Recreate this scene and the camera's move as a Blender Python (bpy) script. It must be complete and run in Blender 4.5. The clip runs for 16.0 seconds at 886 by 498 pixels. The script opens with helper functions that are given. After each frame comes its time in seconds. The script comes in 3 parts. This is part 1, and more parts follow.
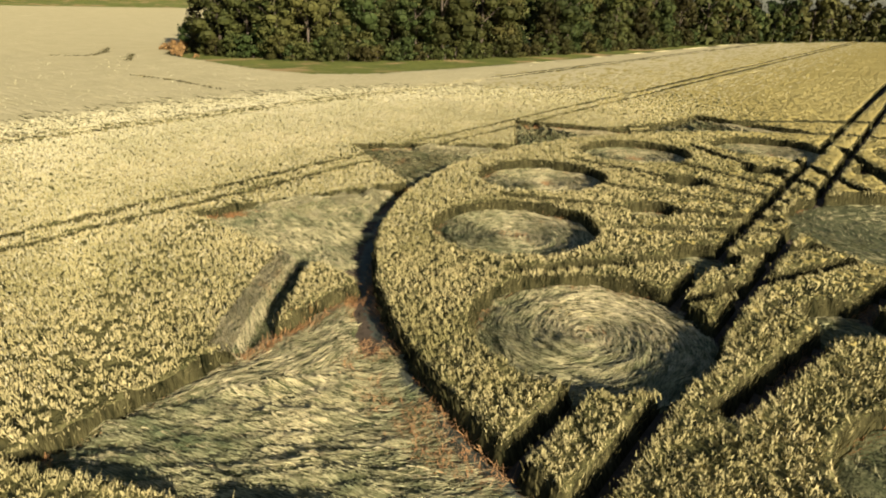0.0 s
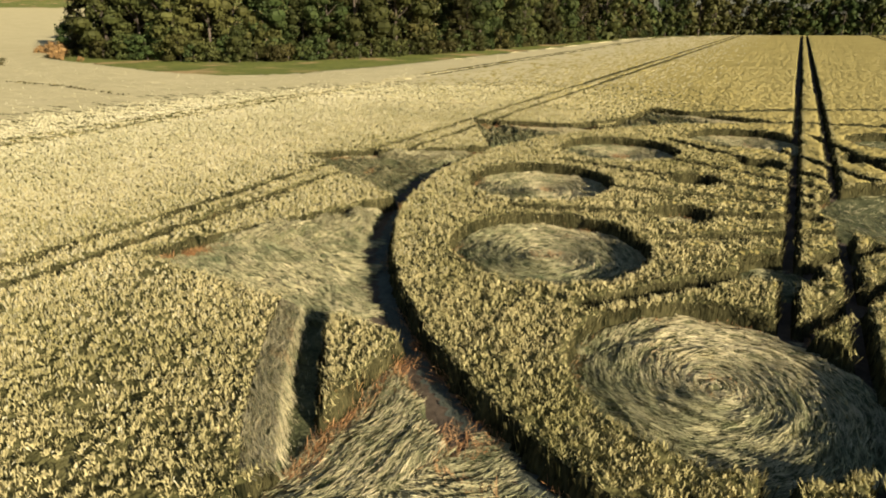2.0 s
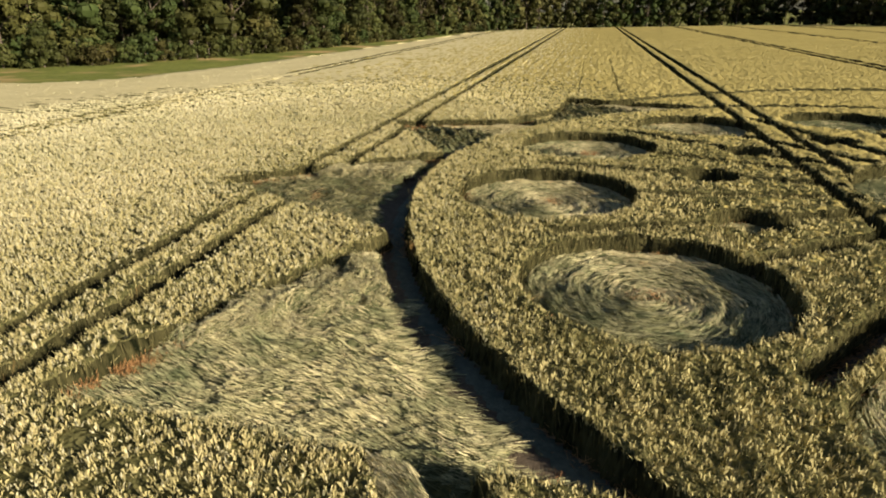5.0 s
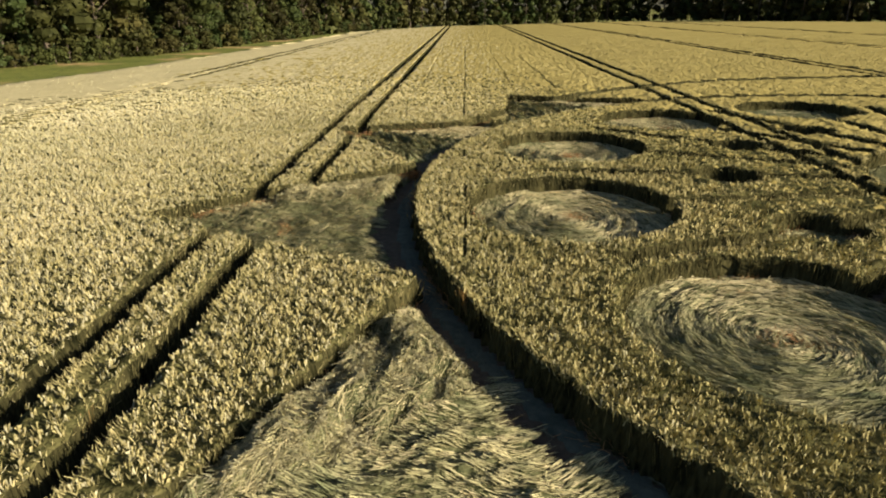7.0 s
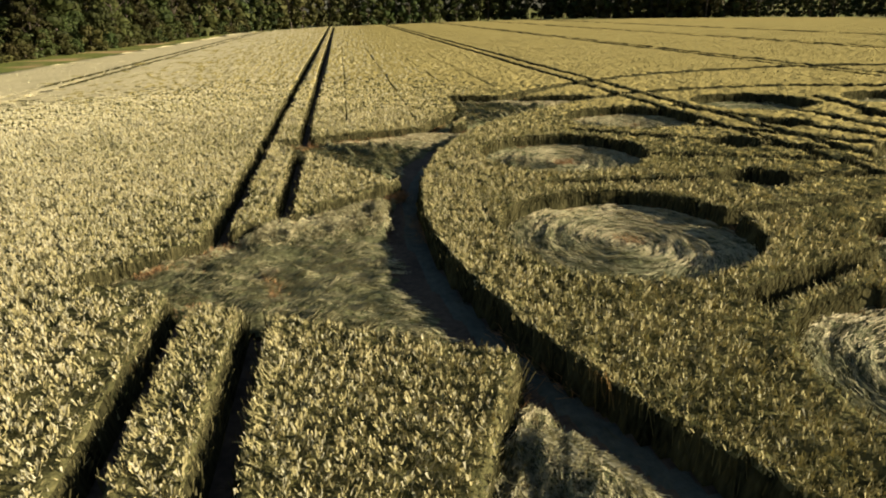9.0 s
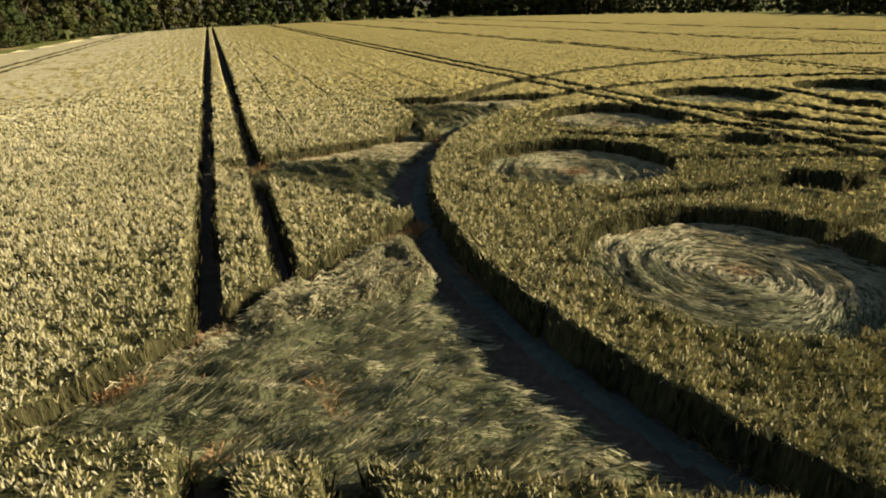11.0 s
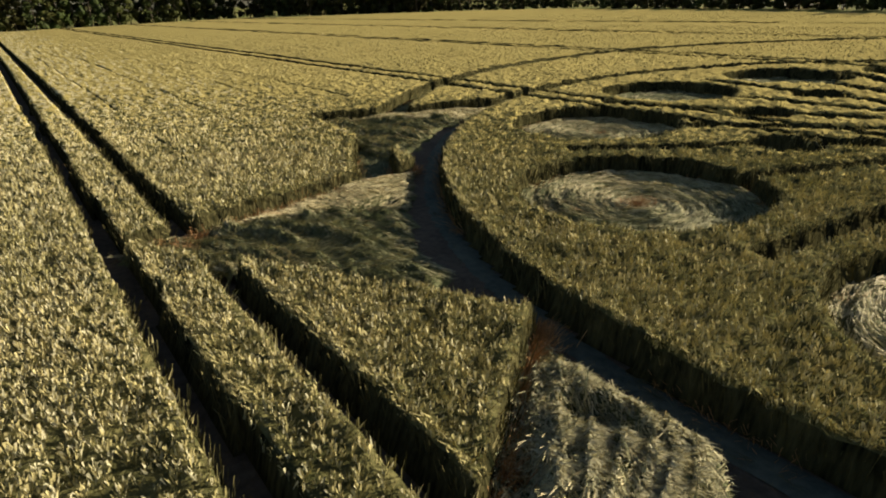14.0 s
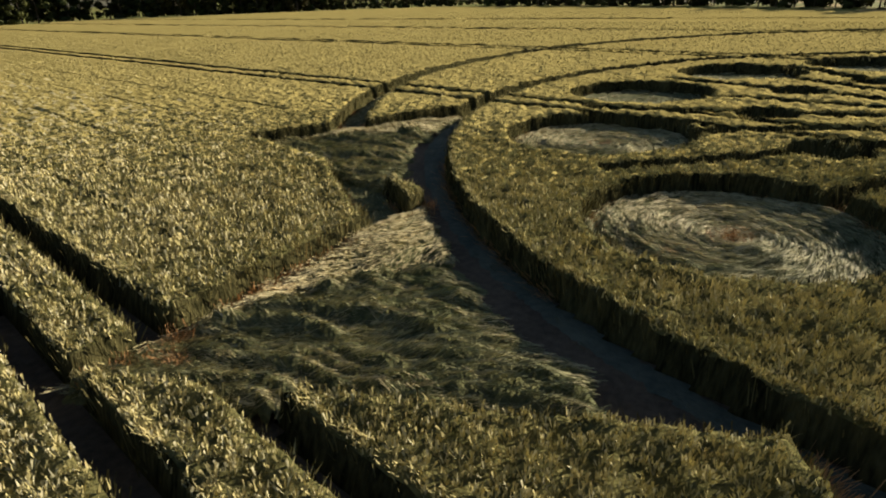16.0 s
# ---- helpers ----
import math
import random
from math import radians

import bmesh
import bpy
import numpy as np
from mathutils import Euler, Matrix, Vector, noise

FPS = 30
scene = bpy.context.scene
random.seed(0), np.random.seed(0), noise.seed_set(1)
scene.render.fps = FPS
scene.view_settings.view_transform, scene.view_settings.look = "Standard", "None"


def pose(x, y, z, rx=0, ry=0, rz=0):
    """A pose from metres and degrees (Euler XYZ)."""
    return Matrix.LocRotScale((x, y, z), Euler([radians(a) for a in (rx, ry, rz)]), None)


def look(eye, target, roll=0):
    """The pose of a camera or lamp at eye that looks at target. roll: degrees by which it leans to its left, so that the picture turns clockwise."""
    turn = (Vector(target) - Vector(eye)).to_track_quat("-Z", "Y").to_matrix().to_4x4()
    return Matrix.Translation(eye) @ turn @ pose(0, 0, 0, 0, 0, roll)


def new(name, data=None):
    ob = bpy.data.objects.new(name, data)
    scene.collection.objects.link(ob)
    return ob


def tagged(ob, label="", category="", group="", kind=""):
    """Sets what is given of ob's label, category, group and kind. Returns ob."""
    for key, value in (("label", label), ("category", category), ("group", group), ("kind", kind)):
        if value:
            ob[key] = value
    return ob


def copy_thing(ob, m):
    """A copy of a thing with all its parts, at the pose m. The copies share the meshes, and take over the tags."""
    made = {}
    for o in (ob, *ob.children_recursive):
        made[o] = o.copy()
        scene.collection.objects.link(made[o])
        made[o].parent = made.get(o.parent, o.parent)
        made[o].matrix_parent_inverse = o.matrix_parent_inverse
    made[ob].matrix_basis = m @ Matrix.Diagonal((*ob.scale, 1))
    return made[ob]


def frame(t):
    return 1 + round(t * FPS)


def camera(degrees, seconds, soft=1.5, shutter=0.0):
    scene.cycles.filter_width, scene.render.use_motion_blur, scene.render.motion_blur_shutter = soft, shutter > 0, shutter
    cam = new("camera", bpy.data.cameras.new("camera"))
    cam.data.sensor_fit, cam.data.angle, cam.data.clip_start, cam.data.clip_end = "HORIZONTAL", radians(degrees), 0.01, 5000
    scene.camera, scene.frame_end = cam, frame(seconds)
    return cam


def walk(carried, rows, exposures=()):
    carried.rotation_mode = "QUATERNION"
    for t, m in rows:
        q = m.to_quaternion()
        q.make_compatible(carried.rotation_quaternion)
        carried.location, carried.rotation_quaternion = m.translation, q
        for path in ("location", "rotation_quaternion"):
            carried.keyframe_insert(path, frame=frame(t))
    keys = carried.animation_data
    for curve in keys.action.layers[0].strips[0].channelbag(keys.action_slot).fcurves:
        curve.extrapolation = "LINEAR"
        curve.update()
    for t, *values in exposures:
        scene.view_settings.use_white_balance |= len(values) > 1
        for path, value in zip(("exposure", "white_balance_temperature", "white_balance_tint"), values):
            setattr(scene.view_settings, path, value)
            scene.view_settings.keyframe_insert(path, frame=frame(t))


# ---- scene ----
cam = camera(72.4, 16.0, soft=1.95)
METRES, EYE, TILT, LEAN, TURN = 53.39, 9.47, 0.0, 0.0, 38.2
ROWS = [
    (0.0, 0.0, 0.0, 0.0, 0.12, -21.03, -0.32),
    (0.5, -0.0216, 0.0231, -0.003, -2.14, -21.03, -0.2),
    (1.0, -0.0421, 0.0463, -0.0061, -4.49, -21.06, -0.11),
    (1.5, -0.0614, 0.0703, -0.0091, -6.85, -21.09, -0.01),
    (2.0, -0.0798, 0.0959, -0.0116, -9.22, -21.1, 0.12),
    (2.5, -0.0974, 0.1227, -0.014, -11.63, -21.14, 0.2),
    (3.0, -0.1141, 0.1508, -0.0167, -14.24, -21.17, 0.3),
    (3.5, -0.1293, 0.1786, -0.02, -16.95, -21.23, 0.38),
    (4.0, -0.1431, 0.2067, -0.0234, -19.67, -21.26, 0.48),
    (6.5, -0.1888, 0.3601, -0.0373, -33.5, -21.47, 0.92),
    (7.0, -0.1934, 0.391, -0.0397, -36.32, -21.5, 1.02),
    (7.5, -0.1963, 0.4221, -0.042, -39.12, -21.53, 1.12),
    (8.0, -0.1976, 0.4533, -0.0441, -41.96, -21.59, 1.21),
    (8.5, -0.1972, 0.4845, -0.0462, -44.76, -21.62, 1.31),
    (9.0, -0.1955, 0.5156, -0.0481, -47.39, -21.67, 1.41),
    (11.5, -0.1667, 0.6669, -0.0561, -60.9, -22.09, 1.78),
    (12.0, -0.1563, 0.6959, -0.0571, -63.62, -22.18, 1.85),
    (12.5, -0.1445, 0.7243, -0.058, -66.21, -22.27, 1.91),
    (13.0, -0.1315, 0.7519, -0.0587, -68.87, -22.36, 1.99),
    (13.5, -0.1172, 0.7787, -0.0593, -71.6, -22.49, 2.05),
    (14.0, -0.1016, 0.8047, -0.0597, -74.26, -22.59, 2.13),
    (14.5, -0.0848, 0.8298, -0.06, -76.95, -22.72, 2.18),
    (15.0, -0.0671, 0.8546, -0.0604, -79.76, -22.84, 2.21),
    (15.5, -0.0484, 0.8787, -0.0606, -82.52, -23.0, 2.25),
    (16.0, -0.0284, 0.9019, -0.0611, -85.28, -23.1, 2.26),
]
walk(cam, [(t, pose(0, 0, EYE, TILT, LEAN, TURN) @ pose(METRES * x, METRES * y, METRES * z, 90 + pitch, roll, yaw)) for t, x, y, z, yaw, pitch, roll in ROWS],
     exposures=[(0.0, 0.73), (5.0, 0.74), (9.0, 0.71), (12.5, 0.67), (16.0, 0.61)])

import functools

# ---- light ----
SUN_AZ, SUN_EL = 109.0, 18.8          # degrees: azimuth from +y towards +x, height
world = bpy.data.worlds.new("evening_sky")
scene.world = world
world.use_nodes = True
wn = world.node_tree.nodes
sky = wn.new("ShaderNodeTexSky")
sky.sky_type, sky.sun_disc = "NISHITA", False
sky.sun_elevation, sky.sun_rotation = radians(SUN_EL), radians(SUN_AZ)
wn["Background"].inputs["Strength"].default_value = 0.042
world.node_tree.links.new(sky.outputs[0], wn["Background"].inputs["Color"])
sun_data = bpy.data.lights.new("sun", "SUN")
sun_data.energy, sun_data.angle, sun_data.color = 5.4, radians(0.6), (1.0, 0.86, 0.64)
sun = new("sun", sun_data)
sd = Vector((math.sin(radians(SUN_AZ)) * math.cos(radians(SUN_EL)), math.cos(radians(SUN_AZ)) * math.cos(radians(SUN_EL)), math.sin(radians(SUN_EL))))
sun.matrix_world = look(tuple(sd * 300), (0, 0, 0))


# ---- materials ----
def surface(name, dark, light, scale, rough=0.8, patch=None, patch_scale=0.15, patch_at=0.6, bump=0.0, bump_scale=None, island=0.0, glow_through=0.0, per_object=0.0, per_hue=0.0, stretch=None, sheen=0.25, deepen=1.6):
    """A rough natural surface: two noise scales of colour, an optional third colour in patches, relief, light that passes through leaves."""
    m = bpy.data.materials.new(name)
    m.use_nodes = True
    nt = m.node_tree
    n, link = nt.nodes, nt.links.new
    bsdf, out = n["Principled BSDF"], n["Material Output"]
    geo = n.new("ShaderNodeNewGeometry")

    def noise_at(sc, detail):
        t = n.new("ShaderNodeTexNoise")
        t.inputs["Scale"].default_value, t.inputs["Detail"].default_value = sc, detail
        if stretch:
            k = n.new("ShaderNodeVectorMath")
            k.operation = "MULTIPLY"
            k.inputs[1].default_value = stretch
            link(geo.outputs["Position"], k.inputs[0])
            link(k.outputs[0], t.inputs["Vector"])
        else:
            link(geo.outputs["Position"], t.inputs["Vector"])
        return t

    def mixed(fac, a, b):
        x = n.new("ShaderNodeMix")
        x.data_type = "RGBA"
        link(fac, x.inputs["Factor"])
        for sock, v in ((x.inputs["A"], a), (x.inputs["B"], b)):
            if isinstance(v, tuple):
                sock.default_value = (*v, 1)
            else:
                link(v, sock)
        return x.outputs["Result"]

    def ranged(v, lo, hi):
        r = n.new("ShaderNodeMapRange")
        r.inputs["From Min"].default_value, r.inputs["From Max"].default_value = lo, hi
        link(v, r.inputs["Value"])
        return r.outputs["Result"]

    fine, broad = noise_at(scale, 4), noise_at(scale * 0.13, 3)
    add = n.new("ShaderNodeMath")
    add.operation = "ADD"
    link(fine.outputs["Fac"], add.inputs[0])
    link(broad.outputs["Fac"], add.inputs[1])
    col = mixed(ranged(add.outputs[0], 0.7, 1.3), dark, light)
    if patch:
        col = mixed(ranged(noise_at(patch_scale, 4).outputs["Fac"], patch_at, patch_at + 0.1), col, patch)
    spans = [(geo.outputs["Random Per Island"], island)] if island else []
    if per_object:
        spans.append((n.new("ShaderNodeObjectInfo").outputs["Random"], per_object))
    for vary, span in spans:
        h = n.new("ShaderNodeHueSaturation")
        r = n.new("ShaderNodeMapRange")
        r.inputs["To Min"].default_value, r.inputs["To Max"].default_value = 1 - span, 1 + span
        link(vary, r.inputs["Value"])
        link(r.outputs["Result"], h.inputs["Value"])
        link(col, h.inputs["Color"])
        col = h.outputs["Color"]
    if per_hue:
        k = n.new("ShaderNodeMath")
        k.operation = "MULTIPLY"
        k.inputs[1].default_value = 7.31
        link(n.new("ShaderNodeObjectInfo").outputs["Random"], k.inputs[0])
        f = n.new("ShaderNodeMath")
        f.operation = "FRACT"
        link(k.outputs[0], f.inputs[0])
        h = n.new("ShaderNodeHueSaturation")
        r = n.new("ShaderNodeMapRange")
        r.inputs["To Min"].default_value, r.inputs["To Max"].default_value = 0.5 - per_hue, 0.5 + 0.25 * per_hue
        link(f.outputs[0], r.inputs["Value"])
        link(r.outputs["Result"], h.inputs["Hue"])
        link(col, h.inputs["Color"])
        col = h.outputs["Color"]
    link(col, bsdf.inputs["Base Color"])
    bsdf.inputs["Roughness"].default_value = rough
    bsdf.inputs["Specular IOR Level"].default_value = sheen
    if bump:
        b = n.new("ShaderNodeBump")
        b.inputs["Strength"].default_value, b.inputs["Distance"].default_value = 1.0, bump
        link(noise_at(bump_scale or scale, 5).outputs["Fac"], b.inputs["Height"])
        link(b.outputs["Normal"], bsdf.inputs["Normal"])
    if glow_through:
        tr, mx = n.new("ShaderNodeBsdfTranslucent"), n.new("ShaderNodeMixShader")
        deep = n.new("ShaderNodeGamma")
        deep.inputs["Gamma"].default_value = deepen          # light that has passed through comes out deeper in colour
        link(col, deep.inputs["Color"])
        link(deep.outputs[0], tr.inputs["Color"])
        mx.inputs["Fac"].default_value = glow_through
        link(bsdf.outputs[0], mx.inputs[1])
        link(tr.outputs[0], mx.inputs[2])
        link(mx.outputs[0], out.inputs["Surface"])
    return m


# darkened so the sheet reads as shade in the gaps between ears
M_CANOPY = surface("shaded_straw_below_the_ears", (0.050, 0.054, 0.022), (0.19, 0.175, 0.075), 7.0, 0.9, sheen=0.0, bump=0.1, bump_scale=9.0)
# deep shade between the stalks is put into this wall colour
M_WALL = surface("shaded_stalks_at_an_edge", (0.008, 0.010, 0.005), (0.10, 0.091, 0.041), 11.0, 0.9, sheen=0.0, bump=0.08, bump_scale=14.0, stretch=(1, 1, 0.07))
M_FIELD = surface("ripe_wheat_far_off", (0.36, 0.30, 0.108), (0.45, 0.375, 0.142), 1.4, 0.95, bump=0.3, bump_scale=2.2, sheen=0.0)
# front-lit paleness of the western crop is put into these two colours
M_PALE_EARS = surface("pale_sunlit_wheat_ears", (0.46, 0.435, 0.265), (0.585, 0.545, 0.37), 0.9, 0.9, island=0.08, glow_through=0.06, sheen=0.0)
M_PALE_FIELD = surface("pale_sunlit_wheat_far_off", (0.515, 0.458, 0.258), (0.60, 0.53, 0.31), 1.4, 0.95, bump=0.08, bump_scale=2.2, sheen=0.0)
M_EARS = surface("wheat_ears", (0.315, 0.286, 0.124), (0.552, 0.483, 0.252), 0.9, 0.9, island=0.18, glow_through=0.05, sheen=0.0)
# stem colour kept dark to carry the shade of the cut faces
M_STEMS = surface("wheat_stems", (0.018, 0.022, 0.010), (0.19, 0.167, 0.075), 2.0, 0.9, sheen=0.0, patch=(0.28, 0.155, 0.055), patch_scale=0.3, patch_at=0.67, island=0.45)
M_STUBBLE = surface("rusty_straw_bases", (0.32, 0.155, 0.06), (0.52, 0.32, 0.15), 3.0, 0.7, island=0.3)
M_LAID = surface("flattened_wheat", (0.12, 0.148, 0.072), (0.54, 0.487, 0.275), 1.6, 0.65, sheen=0.16, patch=(0.46, 0.31, 0.14), patch_scale=0.4, patch_at=0.7, island=0.45)
# pale straw that stands in for sunlight on bands, streaks and sides
M_PALE_LAID = surface("flattened_sunlit_straw", (0.40, 0.35, 0.19), (0.69, 0.61, 0.38), 1.6, 0.6, sheen=0.22, patch=(0.46, 0.30, 0.13), patch_scale=0.5, patch_at=0.66, island=0.25)
# path straw dimmed to the tone of the disc's shadow
M_PATH_STRAW = surface("shaded_trodden_straw", (0.06, 0.068, 0.045), (0.15, 0.15, 0.10), 1.1, 0.8, sheen=0.1, island=0.3)
# mat darker than its straw: shade between laid stalks as colour
M_MAT = surface("shaded_flattened_mat", (0.05, 0.064, 0.028), (0.20, 0.20, 0.10), 9.0, 0.85, sheen=0.1, bump=0.06, bump_scale=10.0)
# trodden floor with the shadow's bluish dark put into its colour
M_TRODDEN = surface("shaded_trodden_straw_and_soil", (0.065, 0.08, 0.066), (0.14, 0.15, 0.115), 5.0, 0.9, bump=0.04, bump_scale=14.0, sheen=0.15)
M_SOIL = surface("dry_field_soil", (0.065, 0.05, 0.036), (0.15, 0.115, 0.08), 6.0, 0.95, bump=0.03, bump_scale=20.0)
M_GRASS = surface("meadow_grass", (0.10, 0.135, 0.022), (0.23, 0.24, 0.05), 0.8, 0.9, patch=(0.42, 0.30, 0.13), patch_scale=0.09, patch_at=0.53, bump=0.15, bump_scale=3.0)
M_LEAF = surface("broadleaf_foliage", (0.022, 0.034, 0.010), (0.068, 0.083, 0.026), 0.35, 0.6, island=0.10, per_object=0.45, per_hue=0.08, glow_through=0.10, sheen=0.1)
M_DRY_LEAF = surface("dead_brown_foliage", (0.28, 0.17, 0.065), (0.46, 0.29, 0.12), 0.6, 0.7, island=0.3, glow_through=0.2)
M_BARK = surface("tree_bark", (0.05, 0.04, 0.03), (0.16, 0.13, 0.10), 3.0, 0.9, bump=0.05, bump_scale=8.0)
M_BIRCH = surface("pale_birch_bark", (0.30, 0.28, 0.24), (0.62, 0.58, 0.52), 4.0, 0.8, patch=(0.06, 0.05, 0.04), patch_scale=3.0, patch_at=0.62)


# ---- plan of the formation ----
CX, CY = 2.3, 33.4                    # middle of the formation
A0 = 184.6                            # direction of one star point in degrees; twelve in all, near enough 30 apart
R_DISC, R_RING = 25.22, 26.1
OX, OY, O_R, O_W = 14.0, 33.9, 37.6, 0.52   # the wide outer ring path
TRAMS = (-53.1, -28.5, -4.45, 20.3, 44.9, 69.4)
RUT, RUT_W = 0.93, 0.35
DRILL = ((-25.2, 52, 140), (-21.05, 26, 128), (-16.7, 62, 120), (-12.9, 62, 110))   # missed seed rows: x, from y, to y


def polar(r, a):
    return CX + r * math.cos(radians(a)), CY + r * math.sin(radians(a))


# it was laid out by hand: (star point's turn and radius, inner corner's turn and radius, large circle's turn and radius, small circle's turn and radius)
BY_HAND = {0: (0.0, 35.1, -0.6, 26.05, 1.5, 19.6, 1.5, 12.7), 1: (-1.1, 34.9, -0.3, 26.0, 0.1, 19.3, 0.2, 12.4), 2: (-1.8, 35.0, 0.0, 26.1, -2.0, 19.6, -2.4, 12.4),
           11: (1.0, 34.85, 0.1, 26.1, 1.0, 19.6, 1.6, 12.4), 10: (0.4, 34.6, 2.2, 26.4, 0.3, 19.2, 0.8, 12.3), 9: (0.0, 34.8, 0.0, 26.1, -1.8, 19.0, -0.3, 12.2),
           8: (0.0, 34.8, 0.0, 26.1, -2.6, 19.3, -1.8, 12.3)}
TIPS, CORNERS, BIG, SMALL, BIG_A, SMALL_A = [], [], [], [], [], []
for k in range(12):
    h = BY_HAND.get(k, (0.0, 34.9, 0.0, 26.1, 0.0, 19.5, 0.0, 12.3))
    TIPS.append(polar(h[1], A0 + 30 * k + h[0]))
    CORNERS.append(polar(h[3], A0 + 30 * k + 15 + h[2]))
    BIG_A.append(A0 + 30 * k + h[4])
    BIG.append(polar(h[5], BIG_A[-1]))
    SMALL_A.append(A0 + 30 * k + 15 + h[6])
    SMALL.append(polar(h[7], SMALL_A[-1]))
CROP = 0.78
FIELD = [(-440, -220), (-440, 300), (-160, 88), (-150, 80), (-140, 76), (-94, 66), (-80, 66), (-73, 71), (-68, 89), (-65, 126), (-62, 192), (-60, 245), (-32, 306),
         (74, 337), (132, 246), (150, 208), (126, 137), (110, 98), (86, 55), (70, 10), (40, -220)]


def value_noise(x, y, size, seed):
    """Smooth lattice noise in 0..1."""
    u, v = np.asarray(x) / size, np.asarray(y) / size
    i, j = np.floor(u).astype(np.int64), np.floor(v).astype(np.int64)
    f, g = u - i, v - j
    f, g = f * f * (3 - 2 * f), g * g * (3 - 2 * g)

    def h(a, b):
        k = (a * 374761393 + b * 668265263 + seed * 974634777) & 0x7FFFFFFF
        k = ((k ^ (k >> 13)) * 1274126177) & 0x7FFFFFFF
        return ((k ^ (k >> 16)) & 0xFFFF) / 65535.0
    return (h(i, j) * (1 - f) + h(i + 1, j) * f) * (1 - g) + (h(i, j + 1) * (1 - f) + h(i + 1, j + 1) * f) * g


def terrain(x, y):
    """Level round the formation; the land climbs gently far to the west."""
    w = np.maximum(0.0, -np.asarray(x) - 150.0)
    return 0.034 * w * w / (w + 60.0) + 0.00006 * w * w


def edge_side(x, y, a, b):
    """Signed distance from the line a-b, positive to its right."""
    ex, ey = b[0] - a[0], b[1] - a[1]
    return ((x - a[0]) * ey - (y - a[1]) * ex) / math.hypot(ex, ey)


def sd_point(x, y, k):
    """Star point k: a triangle from its tip to the corners on the ring."""
    d = np.maximum(edge_side(x, y, TIPS[k], CORNERS[k]), -edge_side(x, y, TIPS[k], CORNERS[k - 1]))
    facing = (x - CX) * (TIPS[k][0] - CX) + (y - CY) * (TIPS[k][1] - CY)
    return np.where(facing > 0, np.maximum(d, R_DISC - np.hypot(x - CX, y - CY)), 99.0)


STARS = (0, 1, 2, 10, 11)             # the points on the side where the two rings touch


def sd_star(x, y):
    return functools.reduce(np.minimum, [sd_point(x, y, k) for k in STARS])


def sd_ring(x, y):
    r = np.hypot(x - CX, y - CY)
    outer = R_RING + 0.45 * np.clip((y - 50) / 5, 0, 1)          # trodden wider on the north side
    return np.abs(r - (R_DISC + outer) / 2) - (outer - R_DISC) / 2


def sd_big(x, y):
    return functools.reduce(np.minimum, [np.hypot(x - px, y - py) for px, py in BIG]) - 3.82


def sd_small(x, y):
    return functools.reduce(np.minimum, [np.hypot(x - px, y - py) for px, py in SMALL]) - 1.4


def sd_spoke(x, y, a, inner, outer, half):
    c, s = math.cos(radians(a)), math.sin(radians(a))
    u, w = (x - CX) * c + (y - CY) * s, (y - CY) * c - (x - CX) * s
    return np.maximum(np.abs(w) - half, np.abs(u - (inner + outer) / 2) - (outer - inner) / 2)


def sd_spokes(x, y):
    return functools.reduce(np.minimum, [sd_spoke(x, y, a, 6.9, 16.1, 0.37) for a in BIG_A] + [sd_spoke(x, y, a, 6.9, 20.4, 0.42) for a in SMALL_A])


def sd_middle(x, y):
    return np.hypot(x - CX, y - CY) - 6.8


def sd_outer(x, y):
    a = np.degrees(np.arctan2(y - CY, x - CX)) % 360
    merged = np.abs(a - A0) < 29          # here the path runs inside the ring path
    return np.where(merged, 99.0, sd_outer_path(x, y))


def sd_verge(x, y):
    """The strip of half-pushed straw outside the outer path, on the southern side."""
    a = np.degrees(np.arctan2(y - CY, x - CX)) % 360
    r = np.hypot(x - OX, y - OY)
    return np.maximum(np.abs(r - O_R - O_W - 0.22) - 0.44, np.radians(np.maximum(220.0 - a, a - 237.0)) * 28)


def sd_outer_path(x, y):
    return np.maximum(np.abs(np.hypot(x - OX, y - OY) - O_R) - O_W - 0.3 * np.clip((y - 46) / 4, 0, 1), R_RING - np.hypot(x - CX, y - CY))


def sd_ruts(x, y):
    d = np.full(np.shape(x), 1e3)
    for t in TRAMS:
        wob = 0.05 * (value_noise(y, 0 * y, 3.0, int(t) % 97) - 0.5)
        d = np.minimum(d, np.abs(np.abs(x - t + wob) - RUT) - RUT_W)
    return d


def sd_laid(x, y):
    d = sd_ruts(x, y)
    for f in (sd_star, sd_ring, sd_big, sd_small, sd_spokes, sd_middle, sd_outer, sd_verge):
        d = np.minimum(d, f(x, y))
    return d


def sd_field(x, y):
    """Negative inside the field's boundary."""
    x, y = np.asarray(x, float), np.asarray(y, float)
    d, inside = np.full(x.shape, 1e9), np.zeros(x.shape, bool)
    for (ax, ay), (bx, by) in zip(FIELD, FIELD[1:] + FIELD[:1]):
        ex, ey = bx - ax, by - ay
        t = np.clip(((x - ax) * ex + (y - ay) * ey) / (ex * ex + ey * ey), 0, 1)
        d = np.minimum(d, np.hypot(x - ax - t * ex, y - ay - t * ey))
        if ay != by:
            inside ^= ((ay > y) != (by > y)) & (x < ex * (y - ay) / ey + ax)
    return np.where(inside, -d, d)


def crop_height(x, y):
    """Top of the standing crop over the ground."""
    return CROP - 0.11 + 0.17 * value_noise(x, y, 0.32, 1) + 0.06 * value_noise(x, y, 1.1, 2) + 0.05 * value_noise(x, y, 4.0, 3)


